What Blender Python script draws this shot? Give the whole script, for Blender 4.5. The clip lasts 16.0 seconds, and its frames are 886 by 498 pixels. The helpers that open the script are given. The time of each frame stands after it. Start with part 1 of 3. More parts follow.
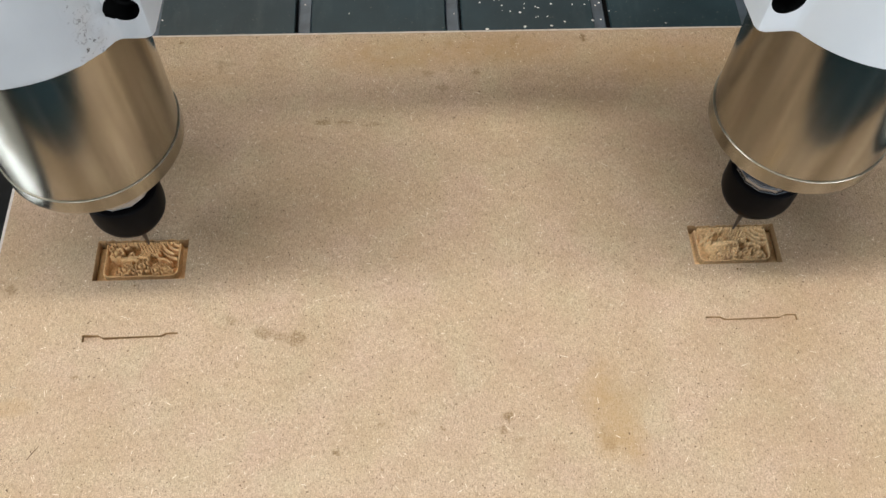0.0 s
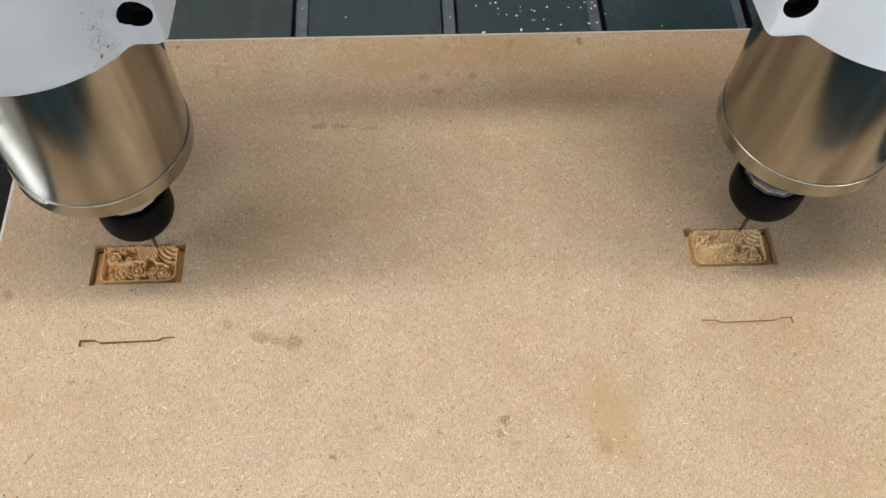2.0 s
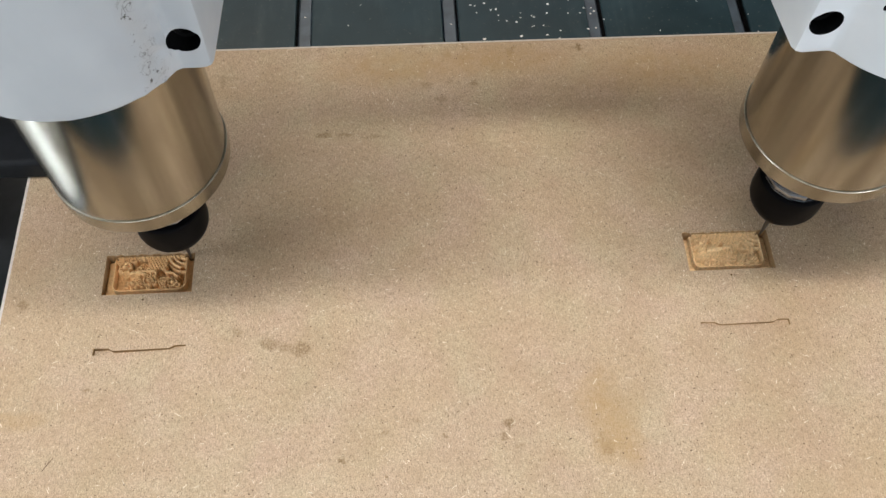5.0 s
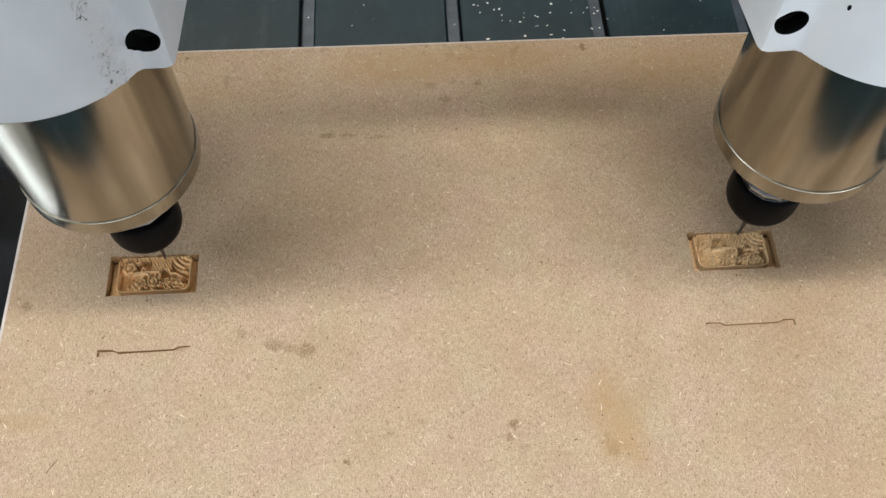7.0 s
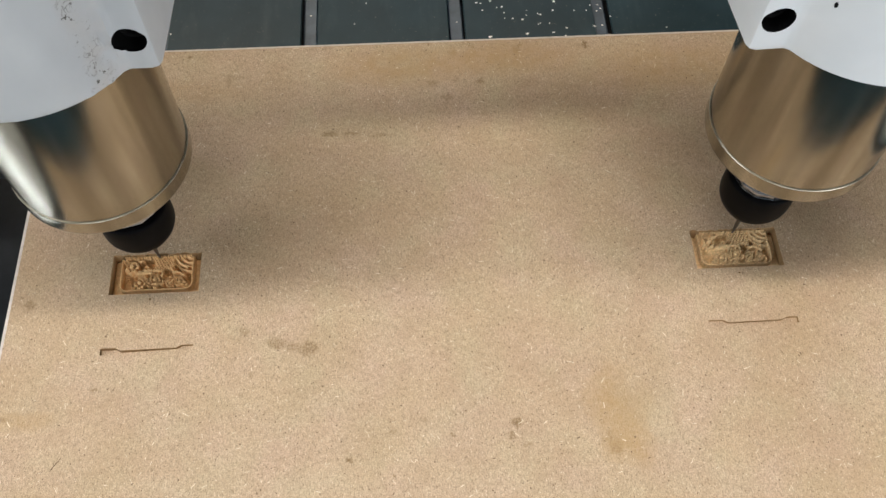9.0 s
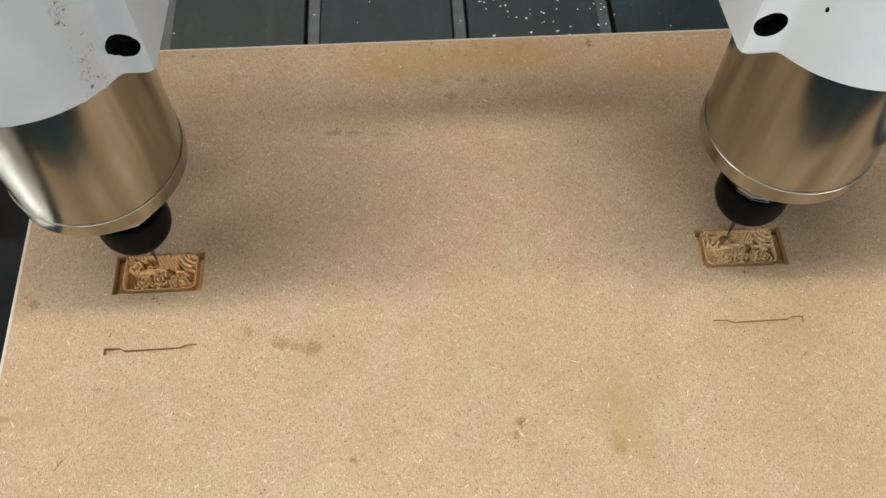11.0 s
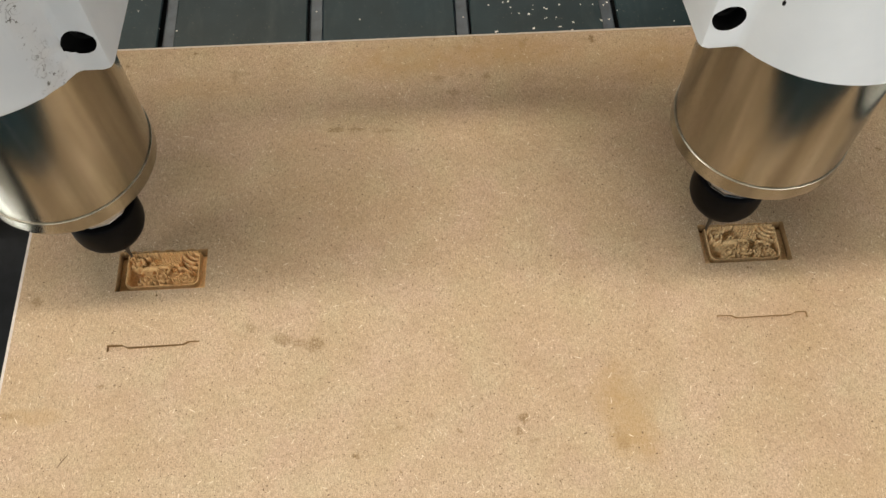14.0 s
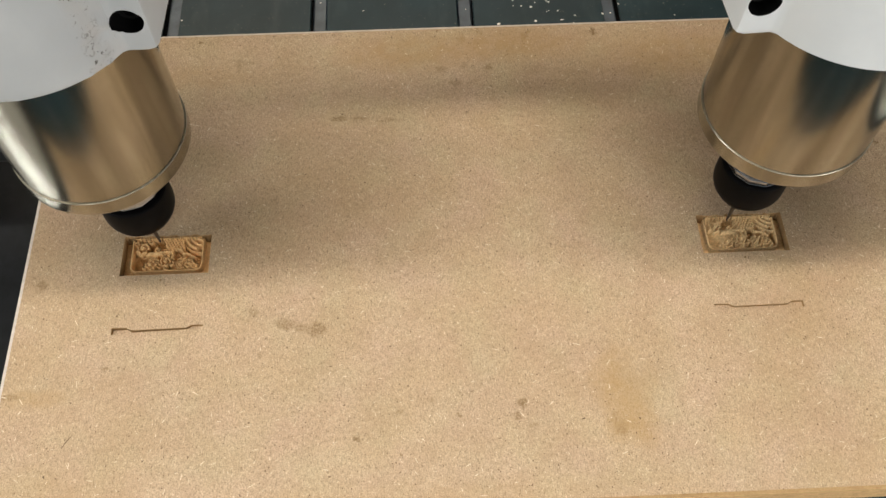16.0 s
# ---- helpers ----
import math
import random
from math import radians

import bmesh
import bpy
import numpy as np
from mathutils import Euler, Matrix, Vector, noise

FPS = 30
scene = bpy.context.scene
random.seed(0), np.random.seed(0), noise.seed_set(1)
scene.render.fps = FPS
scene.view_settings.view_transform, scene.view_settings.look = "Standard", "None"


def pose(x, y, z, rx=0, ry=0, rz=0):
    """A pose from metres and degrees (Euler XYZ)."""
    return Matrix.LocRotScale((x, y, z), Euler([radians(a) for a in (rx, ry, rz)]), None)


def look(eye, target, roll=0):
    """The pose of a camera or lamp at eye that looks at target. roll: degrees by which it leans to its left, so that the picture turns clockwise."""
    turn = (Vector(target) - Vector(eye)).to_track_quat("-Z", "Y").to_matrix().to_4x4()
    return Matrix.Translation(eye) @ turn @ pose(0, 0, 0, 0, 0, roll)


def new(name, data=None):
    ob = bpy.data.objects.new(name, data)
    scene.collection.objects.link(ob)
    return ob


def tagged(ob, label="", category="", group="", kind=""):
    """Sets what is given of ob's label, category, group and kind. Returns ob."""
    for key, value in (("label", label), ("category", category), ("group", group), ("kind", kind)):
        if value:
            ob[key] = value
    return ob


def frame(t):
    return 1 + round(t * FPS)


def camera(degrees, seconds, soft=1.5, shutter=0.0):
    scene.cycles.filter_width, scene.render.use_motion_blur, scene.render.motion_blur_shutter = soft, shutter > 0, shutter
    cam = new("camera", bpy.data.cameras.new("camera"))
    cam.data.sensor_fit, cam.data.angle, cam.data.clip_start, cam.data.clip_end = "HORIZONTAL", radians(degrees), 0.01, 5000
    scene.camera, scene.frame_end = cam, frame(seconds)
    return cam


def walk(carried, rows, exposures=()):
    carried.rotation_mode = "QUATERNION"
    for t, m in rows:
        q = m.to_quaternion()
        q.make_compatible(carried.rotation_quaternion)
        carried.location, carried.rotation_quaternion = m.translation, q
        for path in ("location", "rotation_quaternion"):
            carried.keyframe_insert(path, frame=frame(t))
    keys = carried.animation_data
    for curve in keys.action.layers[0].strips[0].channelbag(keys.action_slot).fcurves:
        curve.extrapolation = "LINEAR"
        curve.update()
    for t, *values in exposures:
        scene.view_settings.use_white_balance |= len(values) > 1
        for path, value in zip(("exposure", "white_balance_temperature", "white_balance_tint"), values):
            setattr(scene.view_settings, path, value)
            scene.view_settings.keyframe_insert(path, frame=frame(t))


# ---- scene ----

# ---------- camera ----------
cam = camera(52.66, 16.0, soft=1.45)
# seconds, stops, kelvin, tint: the picture drifts from cool to warm
WB = ((0.0, -0.02, 6150, 10), (2.5, -0.04, 6250, 10), (3.5, -0.08, 6550, 10), (4.2, -0.08, 6350, 10), (6.5, -0.10, 6050, 10), (8.0, -0.10, 6250, 10), (9.2, -0.10, 6350, 10), (11.5, -0.12, 6700, 10), (13.5, -0.13, 7000, 10), (16.0, -0.12, 6950, 10))
walk(cam, [
    (0.0, pose(-0.0459, -0.2317, 0.4287, 29.88, -1.20, -2.45)),
    (0.5, pose(-0.0451, -0.2330, 0.4302, 29.95, -1.24, -2.50)),
    (1.0, pose(-0.0449, -0.2337, 0.4302, 30.03, -1.31, -2.59)),
    (1.5, pose(-0.0454, -0.2324, 0.4300, 30.03, -1.32, -2.61)),
    (2.0, pose(-0.0447, -0.2306, 0.4303, 29.91, -1.20, -2.61)),
    (2.5, pose(-0.0446, -0.2334, 0.4425, 29.45, -1.18, -2.88)),
    (3.0, pose(-0.0459, -0.2331, 0.4448, 29.40, -1.11, -2.92)),
    (3.5, pose(-0.0470, -0.2317, 0.4448, 29.39, -1.13, -3.00)),
    (4.0, pose(-0.0439, -0.2289, 0.4434, 29.46, -0.70, -2.96)),
    (6.5, pose(-0.0463, -0.2284, 0.4439, 29.26, -0.63, -3.06)),
    (7.0, pose(-0.0469, -0.2275, 0.4432, 29.34, -0.62, -3.08)),
    (7.5, pose(-0.0470, -0.2267, 0.4436, 29.27, -0.51, -3.07)),
    (8.0, pose(-0.0465, -0.2271, 0.4432, 29.23, -0.41, -3.06)),
    (8.5, pose(-0.0464, -0.2277, 0.4433, 29.25, -0.39, -3.07)),
    (9.0, pose(-0.0455, -0.2276, 0.4429, 29.24, -0.29, -3.03)),
    (11.5, pose(-0.0470, -0.2265, 0.4423, 29.13, -0.17, -2.98)),
    (12.0, pose(-0.0473, -0.2267, 0.4423, 29.13, -0.16, -2.84)),
    (12.5, pose(-0.0456, -0.2271, 0.4436, 29.04, -0.03, -2.78)),
    (13.0, pose(-0.0459, -0.2284, 0.4426, 29.04, -0.09, -2.81)),
    (13.5, pose(-0.0457, -0.2283, 0.4410, 29.09, 0.01, -2.84)),
    (14.0, pose(-0.0441, -0.2277, 0.4412, 29.05, 0.29, -2.92)),
    (14.5, pose(-0.0462, -0.2295, 0.4417, 29.07, -0.00, -2.90)),
    (15.0, pose(-0.0461, -0.2327, 0.4418, 29.10, 0.04, -2.93)),
    (15.5, pose(-0.0442, -0.2347, 0.4432, 29.05, 0.12, -2.78)),
    (16.0, pose(-0.0456, -0.2366, 0.4426, 29.07, 0.02, -2.53)),
], exposures=WB)

# ---------- light ----------
world = bpy.data.worlds.new("workshop_air")
scene.world = world
world.use_nodes = True
world.node_tree.nodes["Background"].inputs[0].default_value = (0.75, 0.8, 0.85, 1)
world.node_tree.nodes["Background"].inputs[1].default_value = 0.25
scene.view_settings.exposure = 0.0


def area(name, eye, target, w, h, power, colour):
    lamp = bpy.data.lights.new(name, "AREA")
    lamp.shape, lamp.size, lamp.size_y, lamp.energy, lamp.color = "RECTANGLE", w, h, power, colour
    ob = new(name, lamp)
    ob.matrix_world = look(eye, target)
    return ob


# ceiling tubes over the machine, in front of it and behind, and a window to the west
area("tube_light_over", (-0.3, 0.47, 2.3), (-0.3, 0.47, 0), 2.4, 0.07, 9.5, (0.68, 0.88, 1.0))
area("tube_light_front", (-0.06, -0.185, 2.2), (-0.06, -0.15, 0), 1.3, 0.14, 46, (1.0, 0.955, 0.870))
area("tube_light_back", (-0.6, 1.7, 2.3), (-0.6, 1.2, 0), 2.4, 0.40, 67, (1.0, 0.90, 0.74))
area("window_light_west", (-3.0, -0.50, 2.0), (0, 0, 0.1), 1.3, 0.9, 52, (0.95, 0.98, 1.0))
# unseen soft lamps from south and southeast, added to brighten the clamp fronts
area("fill_light_south", (-0.1, -3.0, 1.5), (0, 0, 0.1), 3.2, 1.2, 25, (0.90, 0.96, 1.0))
area("fill_light_southeast", (1.7, -1.9, 0.55), (0.1, 0, 0.15), 0.9, 1.3, 30, (0.97, 0.98, 1.0))
# unseen narrow spots, added to brighten floor patches that mirror in the steel
floor_spot = area("streak_spot_west", (-1.08, -0.14, 2.4), (-1.08, -0.14, -0.8), 0.22, 0.16, 30, (0.86, 0.95, 1.0))
floor_spot.data.spread = radians(8)
floor_spot = area("streak_spot_east", (1.12, 0.02, 2.4), (1.12, 0.02, -0.8), 0.14, 0.12, 3.5, (0.93, 1.0, 0.97))
floor_spot.data.spread = radians(8)


# ---------- materials ----------
class Nodes:
    """A small builder for node materials."""

    def __init__(self, name, rough=0.5, metal=0.0):
        self.m = bpy.data.materials.new(name)
        self.m.use_nodes = True
        self.t = self.m.node_tree
        self.b = self.t.nodes["Principled BSDF"]
        self.b.inputs["Roughness"].default_value, self.b.inputs["Metallic"].default_value = rough, metal
        self.coord = self.t.nodes.new("ShaderNodeTexCoord")

    def put(self, socket, value):
        if isinstance(value, bpy.types.NodeSocket):
            self.t.links.new(value, socket)
        else:
            socket.default_value = value

    def mapped(self, scale=(1, 1, 1), turn=(0, 0, 0), place=(0, 0, 0)):
        n = self.t.nodes.new("ShaderNodeMapping")
        n.inputs["Scale"].default_value, n.inputs["Rotation"].default_value, n.inputs["Location"].default_value = scale, turn, place
        self.t.links.new(self.coord.outputs["Object"], n.inputs["Vector"])
        return n.outputs[0]

    def noise(self, scale, detail=3.0, rough=0.5, vector=None, distortion=0.0):
        n = self.t.nodes.new("ShaderNodeTexNoise")
        for key, value in (("Scale", scale), ("Detail", detail), ("Roughness", rough), ("Distortion", distortion)):
            n.inputs[key].default_value = value
        self.t.links.new(vector or self.coord.outputs["Object"], n.inputs["Vector"])
        return n.outputs["Fac"]

    def ramp(self, value, *stops):
        n = self.t.nodes.new("ShaderNodeValToRGB")
        while len(n.color_ramp.elements) < len(stops):
            n.color_ramp.elements.new(0.5)
        for e, (at, c) in zip(n.color_ramp.elements, stops):
            e.position, e.color = at, (*c, 1) if isinstance(c, tuple) else (c, c, c, 1)
        self.put(n.inputs[0], value)
        return n.outputs[0]

    def mix(self, fac, a, b, kind="MIX"):
        n = self.t.nodes.new("ShaderNodeMix")
        n.data_type, n.blend_type = "RGBA", kind
        for socket, value in ((n.inputs[0], fac), (n.inputs[6], a), (n.inputs[7], b)):
            self.put(socket, (*value, 1) if isinstance(value, tuple) and len(value) == 3 else value)
        return n.outputs[2]

    def math(self, op, a, b=0.0, clamp=False):
        n = self.t.nodes.new("ShaderNodeMath")
        n.operation, n.use_clamp = op, clamp
        self.put(n.inputs[0], a)
        self.put(n.inputs[1], b)
        return n.outputs[0]

    def bump(self, height, strength, distance=0.001):
        n = self.t.nodes.new("ShaderNodeBump")
        n.inputs["Strength"].default_value, n.inputs["Distance"].default_value = strength, distance
        self.put(n.inputs["Height"], height)
        self.t.links.new(n.outputs[0], self.b.inputs["Normal"])

    def done(self, colour=None, rough=None):
        if colour is not None:
            self.put(self.b.inputs["Base Color"], (*colour, 1) if isinstance(colour, tuple) else colour)
        if rough is not None:
            self.put(self.b.inputs["Roughness"], rough)
        return self.m


def fibreboard(name):
    """Pressed wood fibre: fine specks, short pale fibres, and the stains on this sheet."""
    n = Nodes(name, 0.62)
    grain = n.noise(400, 4, 0.65)
    broad = n.noise(14, 4, 0.55)
    pale = dark = None
    for k, turn in enumerate((0.3, 1.4, 2.5)):
        # fibres lie every way, so three turned and stretched noises are laid over one another
        way = n.mapped((1, 0.3, 1), (0, 0, turn), (k * 0.7, k * 0.3, 0))
        f = n.noise(1350, 2, 0.6, way)
        p, d = n.ramp(f, (0.668, 0.0), (0.705, 1.0)), n.ramp(f, (0.335, 1.0), (0.385, 0.0))
        pale = p if pale is None else n.math("MAXIMUM", pale, p)
        dark = d if dark is None else n.math("MAXIMUM", dark, d)
    def strands(scale, wide, seed):
        # thin winding threads, broken into short lengths
        line = n.math("ABSOLUTE", n.math("SUBTRACT", n.noise(scale, 1.0, 0.5, n.mapped((1, 1, 1), (0, 0, seed), (seed, 0, 0)), 1.2), 0.5))
        return n.math("MULTIPLY", n.ramp(line, (0.0, 1.0), (wide, 0.0)), n.ramp(n.noise(scale * 0.55, 2, 0.5, n.mapped((1, 1, 1), (0, 0, 0), (seed * 3, 0.4, 0))), (0.50, 0.0), (0.60, 1.0)))

    base = n.ramp(broad, (0.3, (0.44, 0.310, 0.189)), (0.7, (0.51, 0.370, 0.237)))
    # pinkish and greenish clouds, then a fine even grit
    base = n.mix(n.ramp(n.noise(26, 3, 0.5, n.mapped((1, 1, 1), (0, 0, 0), (3, 1, 0))), (0.38, 0.0), (0.66, 0.55)), base, (0.50, 0.345, 0.255))
    base = n.mix(n.ramp(n.noise(34, 3, 0.5, n.mapped((1, 1, 1), (0, 0, 0), (7, 5, 0))), (0.46, 0.0), (0.72, 0.5)), base, (0.455, 0.375, 0.230))
    base = n.mix(1.0, base, n.ramp(n.noise(1250, 2, 0.7), (0.30, 0.57), (0.48, 0.98), (0.70, 1.30)), "MULTIPLY")
    base = n.mix(n.ramp(n.noise(9, 6, 0.6), (0.48, 0.0), (0.72, 0.45)), base, (0.38, 0.235, 0.115))
    base = n.mix(n.ramp(n.noise(60, 5, 0.6), (0.35, 0.3), (0.6, 0.0)), base, (0.37, 0.24, 0.14))
    base = n.mix(n.ramp(grain, (0.36, 0.32), (0.50, 0.0)), base, (0.34, 0.225, 0.13))
    base = n.mix(n.math("MULTIPLY", pale, 0.7), base, (0.76, 0.60, 0.43))
    base = n.mix(n.math("MULTIPLY", dark, 0.62), base, (0.17, 0.11, 0.058))
    base = n.mix(n.math("MULTIPLY", strands(620, 0.030, 0.6), 0.5), base, (0.74, 0.59, 0.40))
    base = n.mix(n.math("MULTIPLY", strands(560, 0.030, 1.9), 0.45), base, (0.20, 0.13, 0.07))
    fine = n.math("SUBTRACT", pale, dark)
    # x, y, half-width, half-depth, how dark
    spots = ((0.0022, -0.0832, 0.0034, 0.0028, 1.0), (-0.001, -0.0905, 0.0030, 0.0026, 0.7), (0.0070, -0.0950, 0.0030, 0.0024, 0.4), (-0.0833, -0.0988, 0.0022, 0.0022, 1.0),
             (-0.0615, -0.0855, 0.0024, 0.0020, 0.45), (-0.0445, -0.0800, 0.0022, 0.0018, 0.35), (-0.0310, -0.0880, 0.0012, 0.0012, 0.8), (-0.0610, -0.1080, 0.0011, 0.0010, 0.9),
             (0.0515, -0.0990, 0.0046, 0.0044, 0.62), (0.0490, -0.0940, 0.0030, 0.0050, 0.30),
             (-0.1220, -0.0335, 0.0070, 0.0040, 0.62), (-0.1130, -0.0360, 0.0050, 0.0035, 0.55), (-0.1050, -0.0375, 0.0062, 0.0052, 0.75), (-0.1350, -0.0510, 0.0020, 0.0018, 0.4),
             (-0.1400, -0.0255, 0.0030, 0.0032, 0.5), (-0.1425, -0.0310, 0.0026, 0.0016, 0.3), (-0.2160, -0.0555, 0.0026, 0.0018, 0.7), (-0.2573, -0.0043, 0.0040, 0.0033, 0.6), (-0.2640, -0.0690, 0.0090, 0.0022, 0.5),
             (-0.2280, 0.1610, 0.0017, 0.0015, 1.0), (0.2300, 0.0720, 0.0022, 0.0018, 0.9), (0.0698, 0.1675, 0.0028, 0.0042, 1.0), (0.0250, 0.1660, 0.0032, 0.0040, 0.6), (0.0270, 0.1690, 0.0014, 0.0020, 0.7), (-0.0055, 0.1735, 0.0013, 0.0050, 0.85), (-0.0030, 0.1690, 0.0012, 0.0040, 0.7),
             (-0.0310, 0.1722, 0.0012, 0.0014, 1.0), (-0.0160, 0.1640, 0.0040, 0.0030, 0.4), (-0.1850, 0.1692, 0.0016, 0.0016, 1.0), (-0.1590, 0.1490, 0.0016, 0.0080, 0.45), (-0.1530, 0.1510, 0.0070, 0.0016, 0.4),
             (0.0, 0.1405, 0.0034, 0.0034, 0.75), (-0.0300, 0.1400, 0.0044, 0.0034, 0.5), (-0.0150, 0.1420, 0.0028, 0.0026, 0.4), (-0.0220, 0.1285, 0.0050, 0.0026, 0.55), (0.0300, 0.1380, 0.0110, 0.0050, 0.18), (0.0560, 0.1340, 0.0120, 0.0046, 0.18), (0.0900, 0.1350, 0.0160, 0.0046, 0.16),
             (-0.0950, 0.1035, 0.0060, 0.0026, 0.75), (-0.0820, 0.1030, 0.0070, 0.0020, 0.6), (-0.0660, 0.1015, 0.0110, 0.0014, 0.45), (0.0010, 0.1150, 0.0022, 0.0030, 0.35))
    warp = n.t.nodes.new("ShaderNodeVectorMath")
    warp.operation = "MULTIPLY_ADD"
    wob = n.t.nodes.new("ShaderNodeTexNoise")
    wob.inputs["Scale"].default_value, wob.inputs["Detail"].default_value = 300, 4
    n.t.links.new(n.coord.outputs["Object"], wob.inputs["Vector"])
    n.t.links.new(wob.outputs["Color"], warp.inputs[0])
    warp.inputs[1].default_value = (0.006, 0.006, 0.0)
    n.t.links.new(n.coord.outputs["Object"], warp.inputs[2])
    total = None
    for x, y, w, d, dark in spots:
        m = n.t.nodes.new("ShaderNodeMapping")
        m.vector_type = "TEXTURE"
        m.inputs["Location"].default_value, m.inputs["Scale"].default_value = (x + 0.003, y + 0.003, 0), (w, d, 0.02)
        n.t.links.new(warp.outputs[0], m.inputs["Vector"])
        far = n.t.nodes.new("ShaderNodeVectorMath")
        far.operation = "LENGTH"
        n.t.links.new(m.outputs[0], far.inputs[0])
        s = n.math("MULTIPLY", n.ramp(far.outputs["Value"], (0.55, 1.0), (1.0, 0.0)), dark)
        total = s if total is None else n.math("MAXIMUM", total, s)
    patchy = n.math("MULTIPLY", total, n.ramp(n.noise(760, 5, 0.75), (0.43, 1.0), (0.58, 0.36)))
    base = n.mix(patchy, base, (0.185, 0.105, 0.034))
    # broad yellowish oil marks; the last three paint the light's falloff along the near edge
    blotch = n.ramp(n.noise(110, 5, 0.7), (0.40, 1.0), (0.64, 0.45))
    for x, y, w, d, dark in ((0.0470, -0.0740, 0.012, 0.017, 0.52), (0.0570, -0.0860, 0.015, 0.024, 0.55), (0.0640, -0.1000, 0.010, 0.014, 0.45), (0.0500, -0.0980, 0.009, 0.010, 0.40), (0.0550, -0.0600, 0.012, 0.011, 0.36), (0.0700, -0.0720, 0.006, 0.012, 0.25),
                            (0.02, 0.160, 0.06, 0.018, 0.65), (0.12, 0.148, 0.07, 0.024, 0.55), (-0.05, 0.156, 0.06, 0.020, 0.60), (-0.185, 0.140, 0.05, 0.012, 0.25),
                            (-0.25, -0.070, 0.020, 0.006, 0.45), (-0.24, -0.122, 0.06, 0.02, 0.25), (0.20, -0.122, 0.07, 0.022, 0.22), (-0.02, -0.132, 0.14, 0.014, 0.22)):
        m = n.t.nodes.new("ShaderNodeMapping")
        m.vector_type = "TEXTURE"
        m.inputs["Location"].default_value, m.inputs["Scale"].default_value = (x + 0.003, y + 0.003, 0), (w, d, 0.02)
        n.t.links.new(warp.outputs[0], m.inputs["Vector"])
        far = n.t.nodes.new("ShaderNodeVectorMath")
        far.operation = "LENGTH"
        n.t.links.new(m.outputs[0], far.inputs[0])
        base = n.mix(n.math("MULTIPLY", n.math("MULTIPLY", n.ramp(far.outputs["Value"], (0.35, 1.0), (1.05, 0.0)), dark), blotch), base, (0.38, 0.228, 0.085))
    n.bump(n.math("ADD", fine, grain), 0.25, 0.0004)
    return n.done(base)


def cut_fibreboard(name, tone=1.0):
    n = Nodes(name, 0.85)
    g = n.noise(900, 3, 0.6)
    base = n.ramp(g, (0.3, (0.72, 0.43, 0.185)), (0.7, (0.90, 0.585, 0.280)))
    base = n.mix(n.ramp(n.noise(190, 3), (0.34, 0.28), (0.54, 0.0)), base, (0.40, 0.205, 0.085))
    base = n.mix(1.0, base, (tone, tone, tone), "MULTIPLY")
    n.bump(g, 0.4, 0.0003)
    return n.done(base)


def steel(name):
    """Turned stainless steel: fine rings stretch the reflections along the axis; reflection-like streaks are painted
    in, over them a dull film.
    """
    n = Nodes(name, 0.3, 1.0)
    sheen_streaks = n.noise(52, 3.0, 0.5, n.mapped((1, 1, 0.06), (0, 0, 0.9)))
    film = n.noise(34, 2, 0.5, n.mapped((1, 1, 0.4)))
    rings = n.noise(30, 2, 0.6, n.mapped((0.3, 0.3, 70)))
    n.bump(rings, 0.02, 0.0003)
    way = n.t.nodes.new("ShaderNodeTangent")
    way.direction_type, way.axis = "RADIAL", "Z"
    n.t.links.new(way.outputs[0], n.b.inputs["Tangent"])
    n.b.inputs["Anisotropic"].default_value = 0.35
    # dark and bright bands of reflection are put into the base colour
    colour = n.ramp(sheen_streaks, (0.33, (0.115, 0.104, 0.080)), (0.5, (0.280, 0.262, 0.216)), (0.66, (0.50, 0.480, 0.420)))
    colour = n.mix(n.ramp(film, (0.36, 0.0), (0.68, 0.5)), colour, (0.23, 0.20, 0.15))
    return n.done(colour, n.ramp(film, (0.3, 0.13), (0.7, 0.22)))


